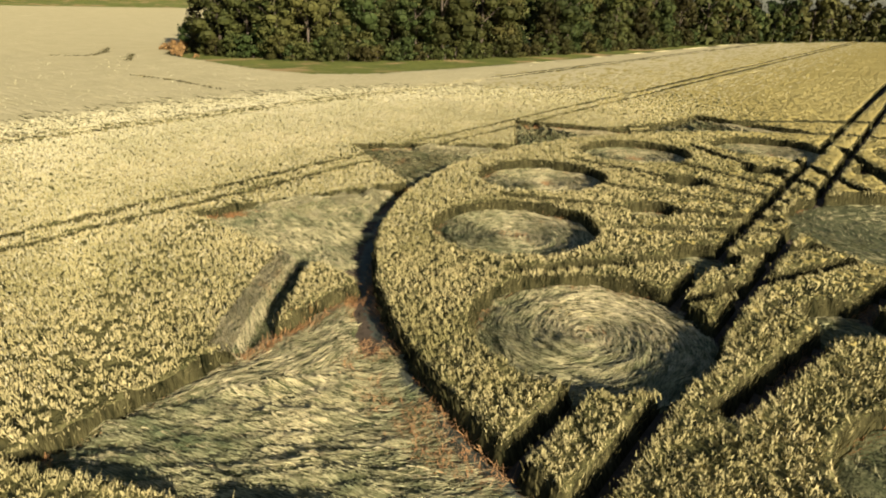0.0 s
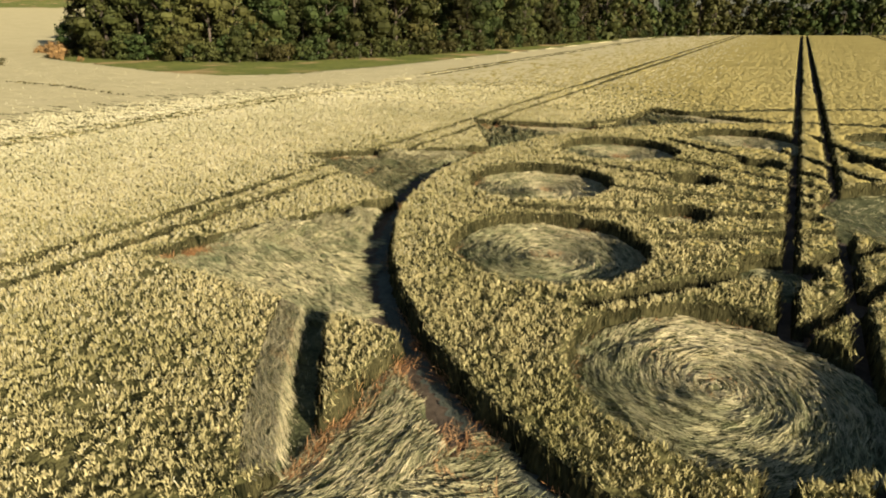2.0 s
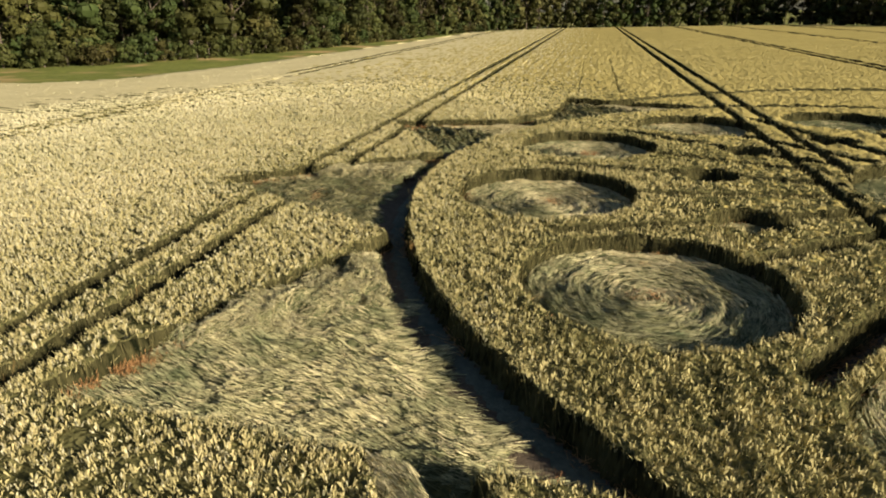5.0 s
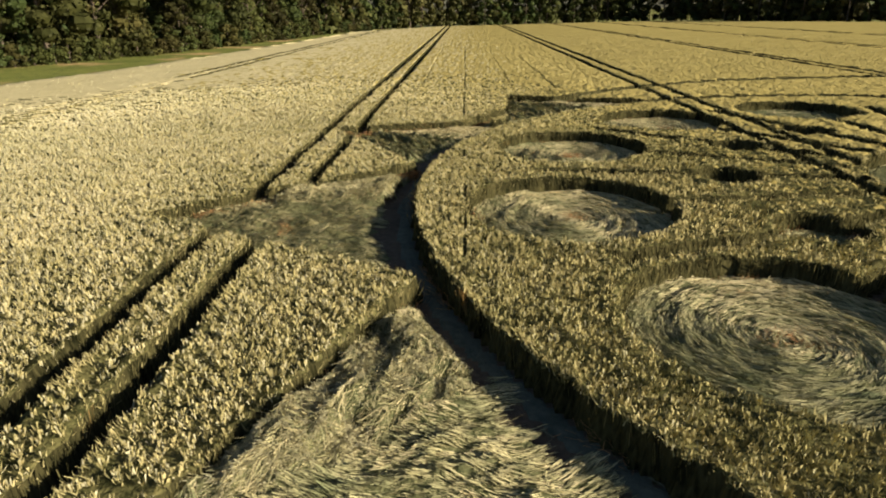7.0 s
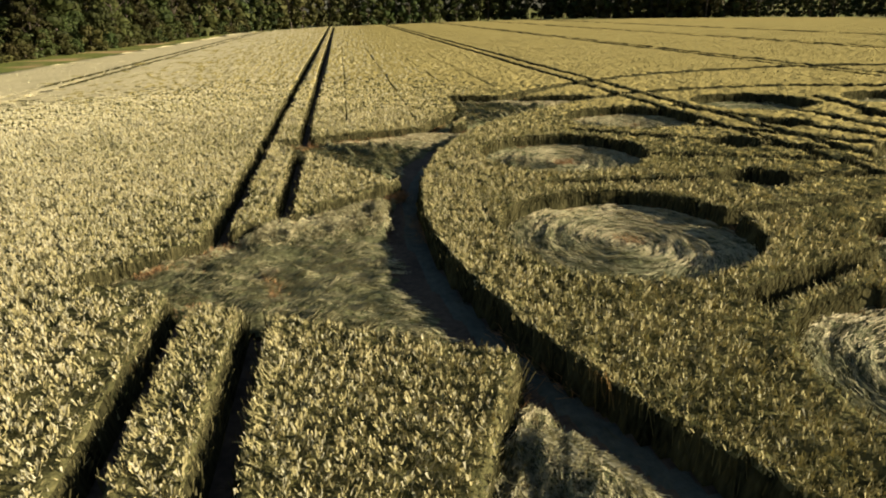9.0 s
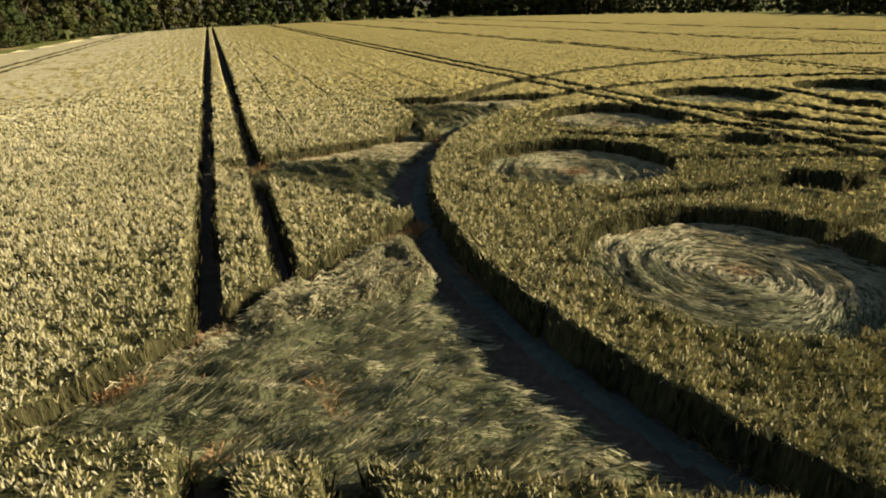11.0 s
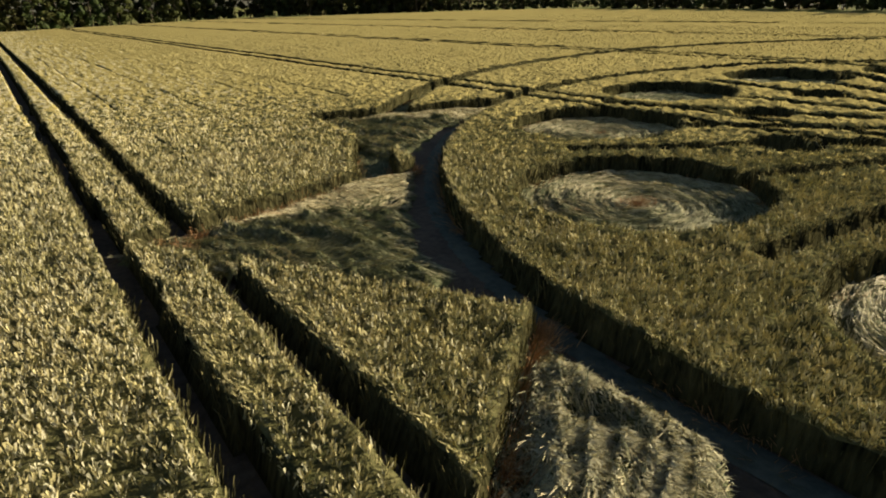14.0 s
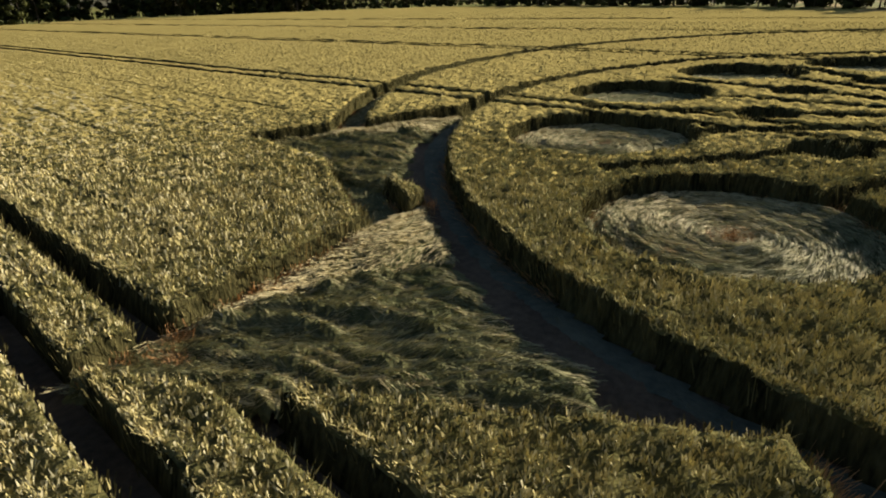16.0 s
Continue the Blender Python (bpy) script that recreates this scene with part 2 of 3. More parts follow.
def drill_gap(x, y):
    """1 along a missed seed row, 0 elsewhere."""
    g = np.zeros(np.shape(x))
    for gx_, y0, y1 in DRILL:
        g = np.where((np.abs(x - gx_ - 0.08 * (value_noise(y, 0 * y, 2.5, 5) - 0.5)) < 0.055) & (y > y0) & (y < y1) & (value_noise(x * 0, y, 1.3, 6) > 0.25), 1.0, g)
    return g


def arc_distance(x, y):
    """How far a place lies from the western arc just outside the ring."""
    r, a = np.hypot(x - CX, y - CY), np.degrees(np.arctan2(y - CY, x - CX))
    a = np.where(a > 0, a - 360, a)
    off = np.maximum(np.maximum(a + 92, -188 - a), 0)
    return np.hypot(r - 33.5, np.radians(np.minimum(off, 90)) * 33.5)


def straw_height(x, y):
    """Top of the dense straw: below the ears where these are built one by one."""
    near = np.clip((34 - arc_distance(x, y)) / 16, 0, 1)
    open_crop = np.clip(sd_laid(x, y) / 0.5, 0.3, 1)          # closed up to the ears along the cut edges
    return crop_height(x, y) - 0.05 - 0.16 * near * open_crop - 0.12 * drill_gap(x, y)


# ---- mesh helpers ----
def mesh_from(name, verts, faces, material, smooth=False):
    verts, faces = np.ascontiguousarray(verts, np.float32), np.ascontiguousarray(faces, np.int32)
    me = bpy.data.meshes.new(name)
    me.vertices.add(len(verts))
    me.vertices.foreach_set("co", verts.ravel())
    me.loops.add(faces.size)
    me.loops.foreach_set("vertex_index", faces.ravel())
    me.polygons.add(len(faces))
    me.polygons.foreach_set("loop_start", np.arange(0, faces.size, faces.shape[1], dtype=np.int32))
    me.polygons.foreach_set("use_smooth", np.full(len(faces), smooth))
    me.update(calc_edges=True)
    me.materials.append(material)
    return me


def child(name, me, parent, label="", kind=""):
    ob = new(name, me)
    ob.parent = parent
    return tagged(ob, label, kind=kind)


def steps(*stops):
    """Line places: (start, spacing at start), ... with the spacing changing evenly between stops."""
    out = []
    for (a, sa), (b, sb) in zip(stops, stops[1:]):
        p = a
        while p < b - 0.5 * min(sa, sb):
            out.append(p)
            f = (p - a) / (b - a)
            p += sa + (sb - sa) * f
    out.append(stops[-1][0])
    return np.array(out)


def strips(base, tip, width, side):
    """A flat blade for each row: a quad from base to tip."""
    n = len(base)
    s = side * width[:, None] / 2
    v = np.stack([base - s, base + s, tip + s * 0.7, tip - s * 0.7], 1).reshape(-1, 3)
    return v, np.arange(4 * n).reshape(n, 4)


rng = np.random.default_rng(7)

# ---- ground ----
gx = steps((-3000, 400), (-600, 60), (-180, 20), (200, 20), (600, 60), (3000, 400))
gy = steps((-3000, 400), (-300, 60), (0, 20), (400, 20), (800, 60), (3000, 400))
X, Y = np.meshgrid(gx, gy, indexing="ij")
nx, ny = X.shape
idx = np.arange(nx * ny).reshape(nx, ny)
quads = np.stack([idx[:-1, :-1], idx[1:, :-1], idx[1:, 1:], idx[:-1, 1:]], -1).reshape(-1, 4)
ground = new("ground", mesh_from("ground", np.stack([X, Y, terrain(X, Y) - 0.004], -1).reshape(-1, 3), quads, M_GRASS, True))
tagged(ground, "rough meadow grass round the wheat field and under the wood", "ground", kind="structure")

# ---- standing crop: canopy sheet with walls at every cut edge ----
FINE = 0.17
lx = steps((-445, 12), (-175, 4), (-100, 2.0), (-58, 1.2), (-38, FINE), (0, FINE), (4, 0.22), (32, 0.8), (70, 1.5), (155, 5))
rut_lines = np.array([t + s * RUT + e for t in TRAMS for s in (-1, 1) for e in (-RUT_W - 0.18, -RUT_W + 0.03, RUT_W - 0.03, RUT_W + 0.18) if t < -40 or t > 5])
rut_lines = np.concatenate([rut_lines, [g[0] + e for g in DRILL for e in (-0.08, 0.0, 0.08)]])
lx = np.unique(np.round(np.concatenate([lx, rut_lines]), 3))
ly = steps((-225, 30), (-20, 1.0), (1.5, FINE), (66, FINE), (78, 0.5), (130, 2.5), (340, 6))
X, Y = np.meshgrid(lx, ly, indexing="ij")
cell_x, cell_y = np.gradient(lx)[:, None] + 0 * X, np.gradient(ly)[None, :] + 0 * X
cell = np.maximum(np.minimum(cell_x, cell_y), FINE)


def snap(X, Y, fn, reach):
    """Moves the points near an edge onto it."""
    d, e = fn(X, Y), 0.01
    gx_, gy_ = (fn(X + e, Y) - d) / e, (fn(X, Y + e) - d) / e
    g = np.hypot(gx_, gy_) + 1e-6
    near = np.abs(d) < reach
    return X - np.where(near, d * gx_ / g, 0), Y - np.where(near, d * gy_ / g, 0), near


laid0 = sd_laid(X, Y)
fine_zone = (cell_x < 0.5) & (cell_y < 0.6)
PX, PY, on_edge = snap(X, Y, sd_laid, np.where(fine_zone, 0.45 * FINE, 0))
FX, FY, on_border = snap(PX, PY, sd_field, np.where(cell > 0.5, 0.5 * np.maximum(cell_x, cell_y), 0))
PX, PY = np.where(on_border, FX, PX), np.where(on_border, FY, PY)
laid = sd_laid(PX, PY)
stands = ((laid > 0) | on_edge) & ((sd_field(PX, PY) < 0) | on_border)
top = terrain(PX, PY) + np.where(stands, straw_height(PX, PY), 0.02)
top = top - np.where(on_edge & fine_zone, 0.02 + 0.13 * rng.uniform(0, 1, X.shape) * value_noise(PX, PY, 0.5, 8), 0)    # ragged along the cuts
nx, ny = X.shape
idx = np.arange(nx * ny).reshape(nx, ny)
quads = np.stack([idx[:-1, :-1], idx[1:, :-1], idx[1:, 1:], idx[:-1, 1:]], -1).reshape(-1, 4)
quads = quads[stands.ravel()[quads].any(1)]
used, inv = np.unique(quads, return_inverse=True)
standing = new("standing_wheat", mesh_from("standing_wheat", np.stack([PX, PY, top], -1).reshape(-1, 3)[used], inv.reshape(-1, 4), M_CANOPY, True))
standing.data.materials.append(M_FIELD)
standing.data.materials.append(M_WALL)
standing.data.materials.append(M_PALE_FIELD)
fx, fy = PX.ravel()[quads].mean(1), PY.ravel()[quads].mean(1)
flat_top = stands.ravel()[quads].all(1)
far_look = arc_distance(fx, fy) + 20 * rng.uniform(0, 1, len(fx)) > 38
# western tops take the pale front-lit colour, walls the shaded one
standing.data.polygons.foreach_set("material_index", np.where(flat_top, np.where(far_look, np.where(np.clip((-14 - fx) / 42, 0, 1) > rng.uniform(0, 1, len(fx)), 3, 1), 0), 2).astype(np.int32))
tagged(standing, "ripe golden wheat standing knee high in a large field", "wheat", kind="stuff")


# ---- ears over the canopy, thickest along the western side of the ring ----
def ears():
    """Ears in tufts that lean apart, with gaps between them; farther off fewer and larger, one by one."""
    vs = []
    for lo, hi, per_m2, each, size in ((0, 12, 34, 12, 0.84), (12, 20, 27, 7, 1.15), (20, 32, 25, 3, 1.55), (32, 50, 30, 1, 1.9), (50, 78, 12, 1, 2.4), (78, 145, 5.4, 1, 2.8), (145, 420, 1.2, 1, 3.0)):
        x0, x1, y0, y1 = (-115.0, 60.0, -40.0, 118.0) if hi < 80 else (-180.0, 128.0, -60.0, 185.0) if hi < 150 else (-420.0, -60.0, 0.0, 225.0)
        gap = per_m2 ** -0.5
        x, y = np.meshgrid(np.arange(x0, x1, gap), np.arange(y0, y1, gap), indexing="ij")
        x, y = x.ravel(), y.ravel()
        n = len(x)
        x, y = x + rng.normal(0, 0.3 * gap, n), y + rng.normal(0, 0.3 * gap, n)
        d = arc_distance(x, y) + rng.normal(0, 1.5, n)
        keep = (d >= lo) & (d < (hi if hi != 145 else 78 + 67 * rng.uniform(0, 1, n)))
        if lo >= 32:                      # fewer separate ears in the crop painted front-lit, smoother on top
            keep &= rng.uniform(0, 1, n) < np.clip(1 + (x + 30) / 70, 0.3, 1)
        x, y = x[keep], y[keep]
        lift, way = rng.normal(0, 0.04, len(x)), rng.uniform(0, 6.28, len(x))
        x, y, lift, way = (np.repeat(v, each) for v in (x, y, lift, way))
        n = len(x)
        ox, oy = rng.normal(0, 1, n), rng.normal(0, 1, n)
        spread = 0.055 * size ** 0.5 if each > 1 else 0.0
        x, y = x + ox * spread, y + oy * spread
        keep = (drill_gap(x, y) < 0.5) & (sd_laid(x, y) > 0.015 + 0.02 * (size - 1)) & (sd_field(x, y) < -0.2 * size)
        x, y, ox, oy, lift, way = (v[keep] for v in (x, y, ox, oy, lift, way))
        n = len(x)
        long = rng.uniform(0.10, 0.19, n) * size ** 0.5
        out = np.hypot(ox, oy)
        z = crop_height(x, y) + lift - 0.05 * np.minimum(out, 2.5) - rng.uniform(0.0, 0.10, n) + 0.06
        tilt = np.abs(rng.normal(0.12, 0.16, n)) + (0.16 * out if each > 1 else 0.08)
        turn = np.where(each > 1, np.arctan2(oy, ox), way) + rng.normal(0, 0.5, n)
        flip = np.where(rng.uniform(0, 1, n) < 0.4, -1.0, 1.0)
        axis = np.stack([np.sin(tilt) * np.cos(turn), np.sin(tilt) * np.sin(turn), np.cos(tilt)], -1) * (flip * long)[:, None]
        face = radians(71) + rng.normal(0, 1.3 if size < 1.3 else 0.65, n)
        half = rng.uniform(0.016, 0.029, n) * size
        side = np.stack([np.cos(face) * half, np.sin(face) * half, 0 * half], -1)
        mid = np.stack([x, y, z - (0.07 if size < 1.5 else 0.09 if size < 1.8 else 0.11) - (0.05 if size > 1.8 else 0.0) * (x < -15)], -1)
        vs.append(np.stack([mid - axis / 2 - side, mid - axis / 2 + side, mid + axis / 2], 1).reshape(-1, 3))
    v = np.concatenate(vs)
    v[:, 2] += terrain(v[:, 0], v[:, 1])
    return v, np.arange(len(v)).reshape(-1, 3)


def painted_front_lit(x, y):
    """True where the crop is painted paler, as if front-lit: more and more of it towards the west."""
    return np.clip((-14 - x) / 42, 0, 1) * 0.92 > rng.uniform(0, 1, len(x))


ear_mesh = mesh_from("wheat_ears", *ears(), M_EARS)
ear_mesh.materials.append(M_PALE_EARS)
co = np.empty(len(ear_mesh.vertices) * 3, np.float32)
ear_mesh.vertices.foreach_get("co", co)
ear_mesh.polygons.foreach_set("material_index", painted_front_lit(co[0::9], co[1::9]).astype(np.int32))
child("wheat_ears", ear_mesh, standing, "bearded pale straw-coloured ears", "stuff")


def edge_stems():
    """Straw seen from the side along the cut edges, some of it pushed outwards."""
    ex, ey = PX[on_edge & fine_zone], PY[on_edge & fine_zone]
    keep = sd_field(ex, ey) < 0
    ex, ey = np.repeat(ex[keep], 7), np.repeat(ey[keep], 7)
    n = len(ex)
    ex, ey = ex + rng.normal(0, 0.07, n), ey + rng.normal(0, 0.07, n)
    d0, e = sd_laid(ex, ey), 0.02
    ox, oy = -(sd_laid(ex + e, ey) - d0) / e, -(sd_laid(ex, ey + e) - d0) / e
    sun_side = np.clip(0.5 + 0.8 * (ox * sd.x + oy * sd.y), 0.0, 1)     # pushed out more on sun-facing cuts, so shaded cuts stay dark
    push = rng.normal(0.0, 0.03, n) + sun_side * rng.normal(0.01, 0.06, n) + sun_side * 0.25 * np.maximum(0, value_noise(ex, ey, 0.9, 31) - 0.55)
    h = crop_height(ex, ey) + rng.uniform(-0.3, 0.0, n)
    base = np.stack([ex - 0.04 * ox, ey - 0.04 * oy, np.full(n, 0.0)], -1)
    tip = np.stack([ex + ox * push + rng.normal(0, 0.06, n), ey + oy * push + rng.normal(0, 0.06, n), h - 0.4 * np.maximum(push, 0)], -1)
    turn = rng.uniform(0, 2 * np.pi, n)
    side = np.stack([np.cos(turn), np.sin(turn), 0 * turn], -1)
    return strips(base, tip, rng.uniform(0.012, 0.034, n), side)


child("edge_stems", mesh_from("edge_stems", *edge_stems(), M_STEMS), standing, "straw-coloured stalks darkened for shade, rusty near the soil", "stuff")


def fringe():
    """Ears that hang out over the cut edges."""
    ex, ey = PX[on_edge & fine_zone], PY[on_edge & fine_zone]
    keep = sd_field(ex, ey) < 0
    ex, ey = np.repeat(ex[keep], 12), np.repeat(ey[keep], 12)
    n = len(ex)
    d0, e = sd_laid(ex, ey), 0.02
    ox, oy = -(sd_laid(ex + e, ey) - d0) / e, -(sd_laid(ex, ey + e) - d0) / e
    out = rng.uniform(-0.16, 0.05, n)
    # ears hang low only on cuts facing the sun; shaded walls stay dark
    sun_side = np.clip(0.5 + 0.8 * (ox * sd.x + oy * sd.y), 0.0, 1)
    out = out - 0.07 * (1 - sun_side)
    drop = np.abs(rng.normal(0, 0.05, n)) + sun_side * np.abs(rng.normal(0, 0.29, n))
    x, y = ex + ox * out + rng.normal(0, 0.05, n), ey + oy * out + rng.normal(0, 0.05, n)
    mid = np.stack([x, y, crop_height(x, y) - 0.04 - drop], -1)
    turn = rng.uniform(0, 2 * np.pi, n)
    side = np.stack([np.cos(turn), np.sin(turn), 0 * turn], -1) * rng.uniform(0.012, 0.024, n)[:, None]
    axis = np.stack([ox * 0.04 + rng.normal(0, 0.03, n), oy * 0.04 + rng.normal(0, 0.03, n), rng.uniform(0.06, 0.1, n)], -1)
    v = np.stack([mid - axis - side, mid - axis + side, mid + axis], 1).reshape(-1, 3)
    return v, np.arange(len(v)).reshape(-1, 3)


child("edge_ears", mesh_from("edge_ears", *fringe(), M_EARS), standing, "pale ears leaning out at the cut edges", "stuff")


def stubble():
    """Rusty stalk bases where the straw was bent over, in patches along the edges."""
    ex, ey = PX[on_edge & fine_zone], PY[on_edge & fine_zone]
    keep = (value_noise(ex, ey, 2.6, 41) > 0.58) & (sd_ruts(ex, ey) > 0.25)
    ex, ey = np.repeat(ex[keep], 9), np.repeat(ey[keep], 9)
    n = len(ex)
    d0, e = sd_laid(ex, ey), 0.02
    ox, oy = -(sd_laid(ex + e, ey) - d0) / e, -(sd_laid(ex, ey + e) - d0) / e
    out = np.abs(rng.normal(0, 0.16, n))
    bx, by = ex + ox * out + rng.normal(0, 0.07, n), ey + oy * out + rng.normal(0, 0.07, n)
    base = np.stack([bx, by, np.full(n, 0.0)], -1)
    lean = rng.uniform(0.05, 0.3, n)
    tip = base + np.stack([ox * lean + rng.normal(0, 0.08, n), oy * lean + rng.normal(0, 0.08, n), rng.uniform(0.12, 0.34, n) - 0.3 * out], -1)
    # bare rusty places: the southern part of the ring path, the circles' middles, where the wheel ruts run on under the straw
    m = 4200
    a = np.radians(rng.uniform(226, 257, m))
    r = rng.uniform(R_DISC + 0.1, R_RING + 1.1, m)
    px, py = [CX + r * np.cos(a)], [CY + r * np.sin(a)]
    for k in (0, 1, 2, 10, 11):
        px.append(BIG[k][0] + rng.normal(0, 0.27, 300))
        py.append(BIG[k][1] + rng.normal(0, 0.27, 300))
    for rut in (-29.43, -27.57):
        y = rng.uniform(20, 56, 9000)
        x = rut + rng.normal(0, 0.13, 9000)
        inside = (sd_star(x, y) < -0.1) & (value_noise(x, y, 1.0, 43) > 0.4)
        px.append(x[inside])
        py.append(y[inside])
    px, py = np.concatenate(px), np.concatenate(py)
    keep = (value_noise(px, py, 0.8, 42) > 0.42) & (sd_laid(px, py) < 0)
    px, py = px[keep], py[keep]
    m = len(px)
    more = np.stack([px, py, np.full(m, 0.08)], -1)
    base, tip = np.concatenate([base, more]), np.concatenate([tip, more + np.stack([rng.normal(0, 0.15, m), rng.normal(0, 0.15, m), rng.uniform(0.05, 0.2, m)], -1)])
    # between the standing wheat and the half-pushed straw of the star points
    for k in (0, 1, 2, 11):
        m = 5200 if k < 2 else 1900
        f = rng.uniform(0, 1, m)
        (ax, ay), (bx, by) = TIPS[k], CORNERS[k - 1]
        n_e = math.hypot(bx - ax, by - ay)
        nx_, ny_ = (by - ay) / n_e, -(bx - ax) / n_e
        o = np.abs(rng.normal(0.12, 0.22, m))
        x, y = ax + f * (bx - ax) + nx_ * o, ay + f * (by - ay) + ny_ * o
        keep = (value_noise(x, y, 2.0, 44) > 0.46) & (value_noise(x, y, 0.5, 45) > 0.3)
        x, y = x[keep], y[keep]
        m = len(x)
        more = np.stack([x, y, np.full(m, 0.02)], -1)
        push = rng.uniform(0.0, 0.3, m)
        base, tip = np.concatenate([base, more]), np.concatenate([tip, more + np.stack([nx_ * push + rng.normal(0, 0.1, m), ny_ * push + rng.normal(0, 0.1, m), rng.uniform(0.14, 0.42, m)], -1)])
    n = len(base)
    turn = rng.uniform(0, 2 * np.pi, n)
    return strips(base, tip, rng.uniform(0.008, 0.02, n), np.stack([np.cos(turn), np.sin(turn), 0 * turn], -1))


child("stubble", mesh_from("stubble", *stubble(), M_STUBBLE), standing, "rusty orange stalk bases", "stuff")

# ---- soil in the ruts and bare paths ----
soil_x = steps((-140, 20), (160, 20))
soil_y = steps((-225, 20), (340, 20))
X, Y = np.meshgrid(soil_x, soil_y, indexing="ij")
SX, SY, sb = snap(X, Y, sd_field, 14.0)
ok = (sd_field(SX, SY) < 0.5)
idx = np.arange(X.size).reshape(X.shape)
quads = np.stack([idx[:-1, :-1], idx[1:, :-1], idx[1:, 1:], idx[:-1, 1:]], -1).reshape(-1, 4)
quads = quads[ok.ravel()[quads].all(1)]
soil = new("field_soil", mesh_from("field_soil", np.stack([SX, SY, terrain(SX, SY)], -1).reshape(-1, 3), quads, M_SOIL, True))
tagged(soil, "dry brown soil under the wheat and in the wheel ruts", "soil", kind="structure")


# ---- flattened wheat ----
def combed(x, y, way):
    """Relief of combed straw, in 0..1: laps of straw that run with the lay, each rising to a ragged lip and dropping off behind it."""
    along, across = way.rows(x, y)
    lap = (across + 0.55 * (value_noise(x, y, 1.5, 14) - 0.5) + 0.2 * (value_noise(x, y, 0.5, 15) - 0.5)) / way.lap
    row = np.floor(lap)
    rise = lap - row
    lip = rise * np.clip((1 - rise) / 0.2, 0, 1) * 1.25
    strong = np.clip(2.3 * value_noise(along * 0.4, row * 1.7, 0.6, 12) - 0.55, 0, 1)
    wisp = np.abs(2 * value_noise(along * 0.35, across, 0.17, 13) - 1)
    return np.clip(0.66 * lip * strong + 0.3 * wisp + 0.3 * (value_noise(x, y, 0.9, 11) - 0.3) + 0.05, 0, 1.1)


class Lay:
    """Which way straw lies at a place, its place along and across that way, and the width of a lap."""

    def __init__(self, way, rows, lap=0.5):
        self.way, self.rows, self.lap = way, rows, lap

    def __call__(self, x, y):
        return self.way(x, y)


def laid_patch(name, label, category, group, cx, cy, reach, sd, way, per_m2, lift=0.1, slope=0.0, floor=None, wild=None, base=None, straw=None, pale=None):
    """A patch of flattened wheat: a matted base in laps, and tufts of stalks laid along way(x, y) on its relief."""
    def relief(x, y):
        return 0.01 + (base(x, y) if base else 0.0) + (lift(x, y) if callable(lift) else lift) * combed(x, y, way)

    pitch = 0.13 if per_m2 > 100 else 0.3
    g = np.arange(-reach, reach + 0.01, pitch)
    X, Y = np.meshgrid(cx + g, cy + g, indexing="ij")
    inside = sd(X, Y) < 0.16
    idx = np.arange(X.size).reshape(X.shape)
    quads = np.stack([idx[:-1, :-1], idx[1:, :-1], idx[1:, 1:], idx[:-1, 1:]], -1).reshape(-1, 4)
    quads = quads[inside.ravel()[quads].all(1)]
    used, inv = np.unique(quads, return_inverse=True)
    v = np.stack([X - cx, Y - cy, relief(X, Y) - 0.7 * np.maximum(0, sd(X, Y) + 0.12)], -1).reshape(-1, 3)[used]
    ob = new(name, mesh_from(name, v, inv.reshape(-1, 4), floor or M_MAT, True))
    ob.location = (cx, cy, 0)
    tagged(ob, label, category, group)
    each = 7
    n = int(4 * reach * reach * per_m2 / each)
    x, y = rng.uniform(cx - reach, cx + reach, n), rng.uniform(cy - reach, cy + reach, n)
    keep = sd(x, y) < -0.02
    x, y = x[keep], y[keep]
    n = len(x)
    wx, wy = way(x, y)
    swing = rng.normal(0, 0.12, n) + 0.7 * (value_noise(x, y, 1.3, 21) - 0.5)
    lean = (slope(x, y) if callable(slope) else np.full(n, slope)) + rng.normal(0, 0.08, n)
    roll = rng.normal(0, 0.5, n)
    if wild:                              # tousled where it was only half pushed over
        loose = wild(x, y)
        swing, lean, roll = swing + rng.normal(0, 0.35, n) * loose, lean + rng.normal(0, 0.3, n) * loose, roll + rng.normal(0, 0.5, n) * loose
    x, y, wx, wy, swing, lean, roll = (np.repeat(v, each) for v in (x, y, wx, wy, swing, lean, roll))
    n = len(x)
    swing = swing + rng.normal(0, 0.10, n)
    c, s = np.cos(swing), np.sin(swing)
    wx, wy = wx * c - wy * s, wx * s + wy * c
    off, along = rng.normal(0, 0.04, n), rng.normal(0, 0.08, n)
    x, y = x - wy * off + wx * along, y + wx * off + wy * along
    length = np.where(rng.uniform(0, 1, n) < 0.15, rng.uniform(0.26, 0.42, n), rng.uniform(0.10, 0.27, n))
    z0, z1 = relief(x, y), relief(x + wx * length, y + wy * length)
    over = np.maximum(0, 0.03 - np.abs(off) * 0.5) + rng.uniform(0, 0.02, n)
    rise = length * (lean + rng.normal(0, 0.06, n))
    a = np.stack([x - cx, y - cy, z0 + 0.012 + over + np.maximum(0, -rise) * 0.6], -1)
    b = np.stack([x - cx + wx * length, y - cy + wy * length, np.maximum(0.5 * (z0 + z1), z1) + 0.02 + over + rise * 0.8], -1)
    tilt = roll + off * 12 + rng.normal(0, 0.25, n)
    side = np.stack([-wy * np.cos(tilt), wx * np.cos(tilt), np.sin(tilt)], -1)
    me = mesh_from("laid_straw", *strips(a, b, rng.uniform(0.008, 0.019, n), side), straw or M_LAID)
    # pale gives the share of straw painted in the sunlit colour
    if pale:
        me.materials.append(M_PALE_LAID)
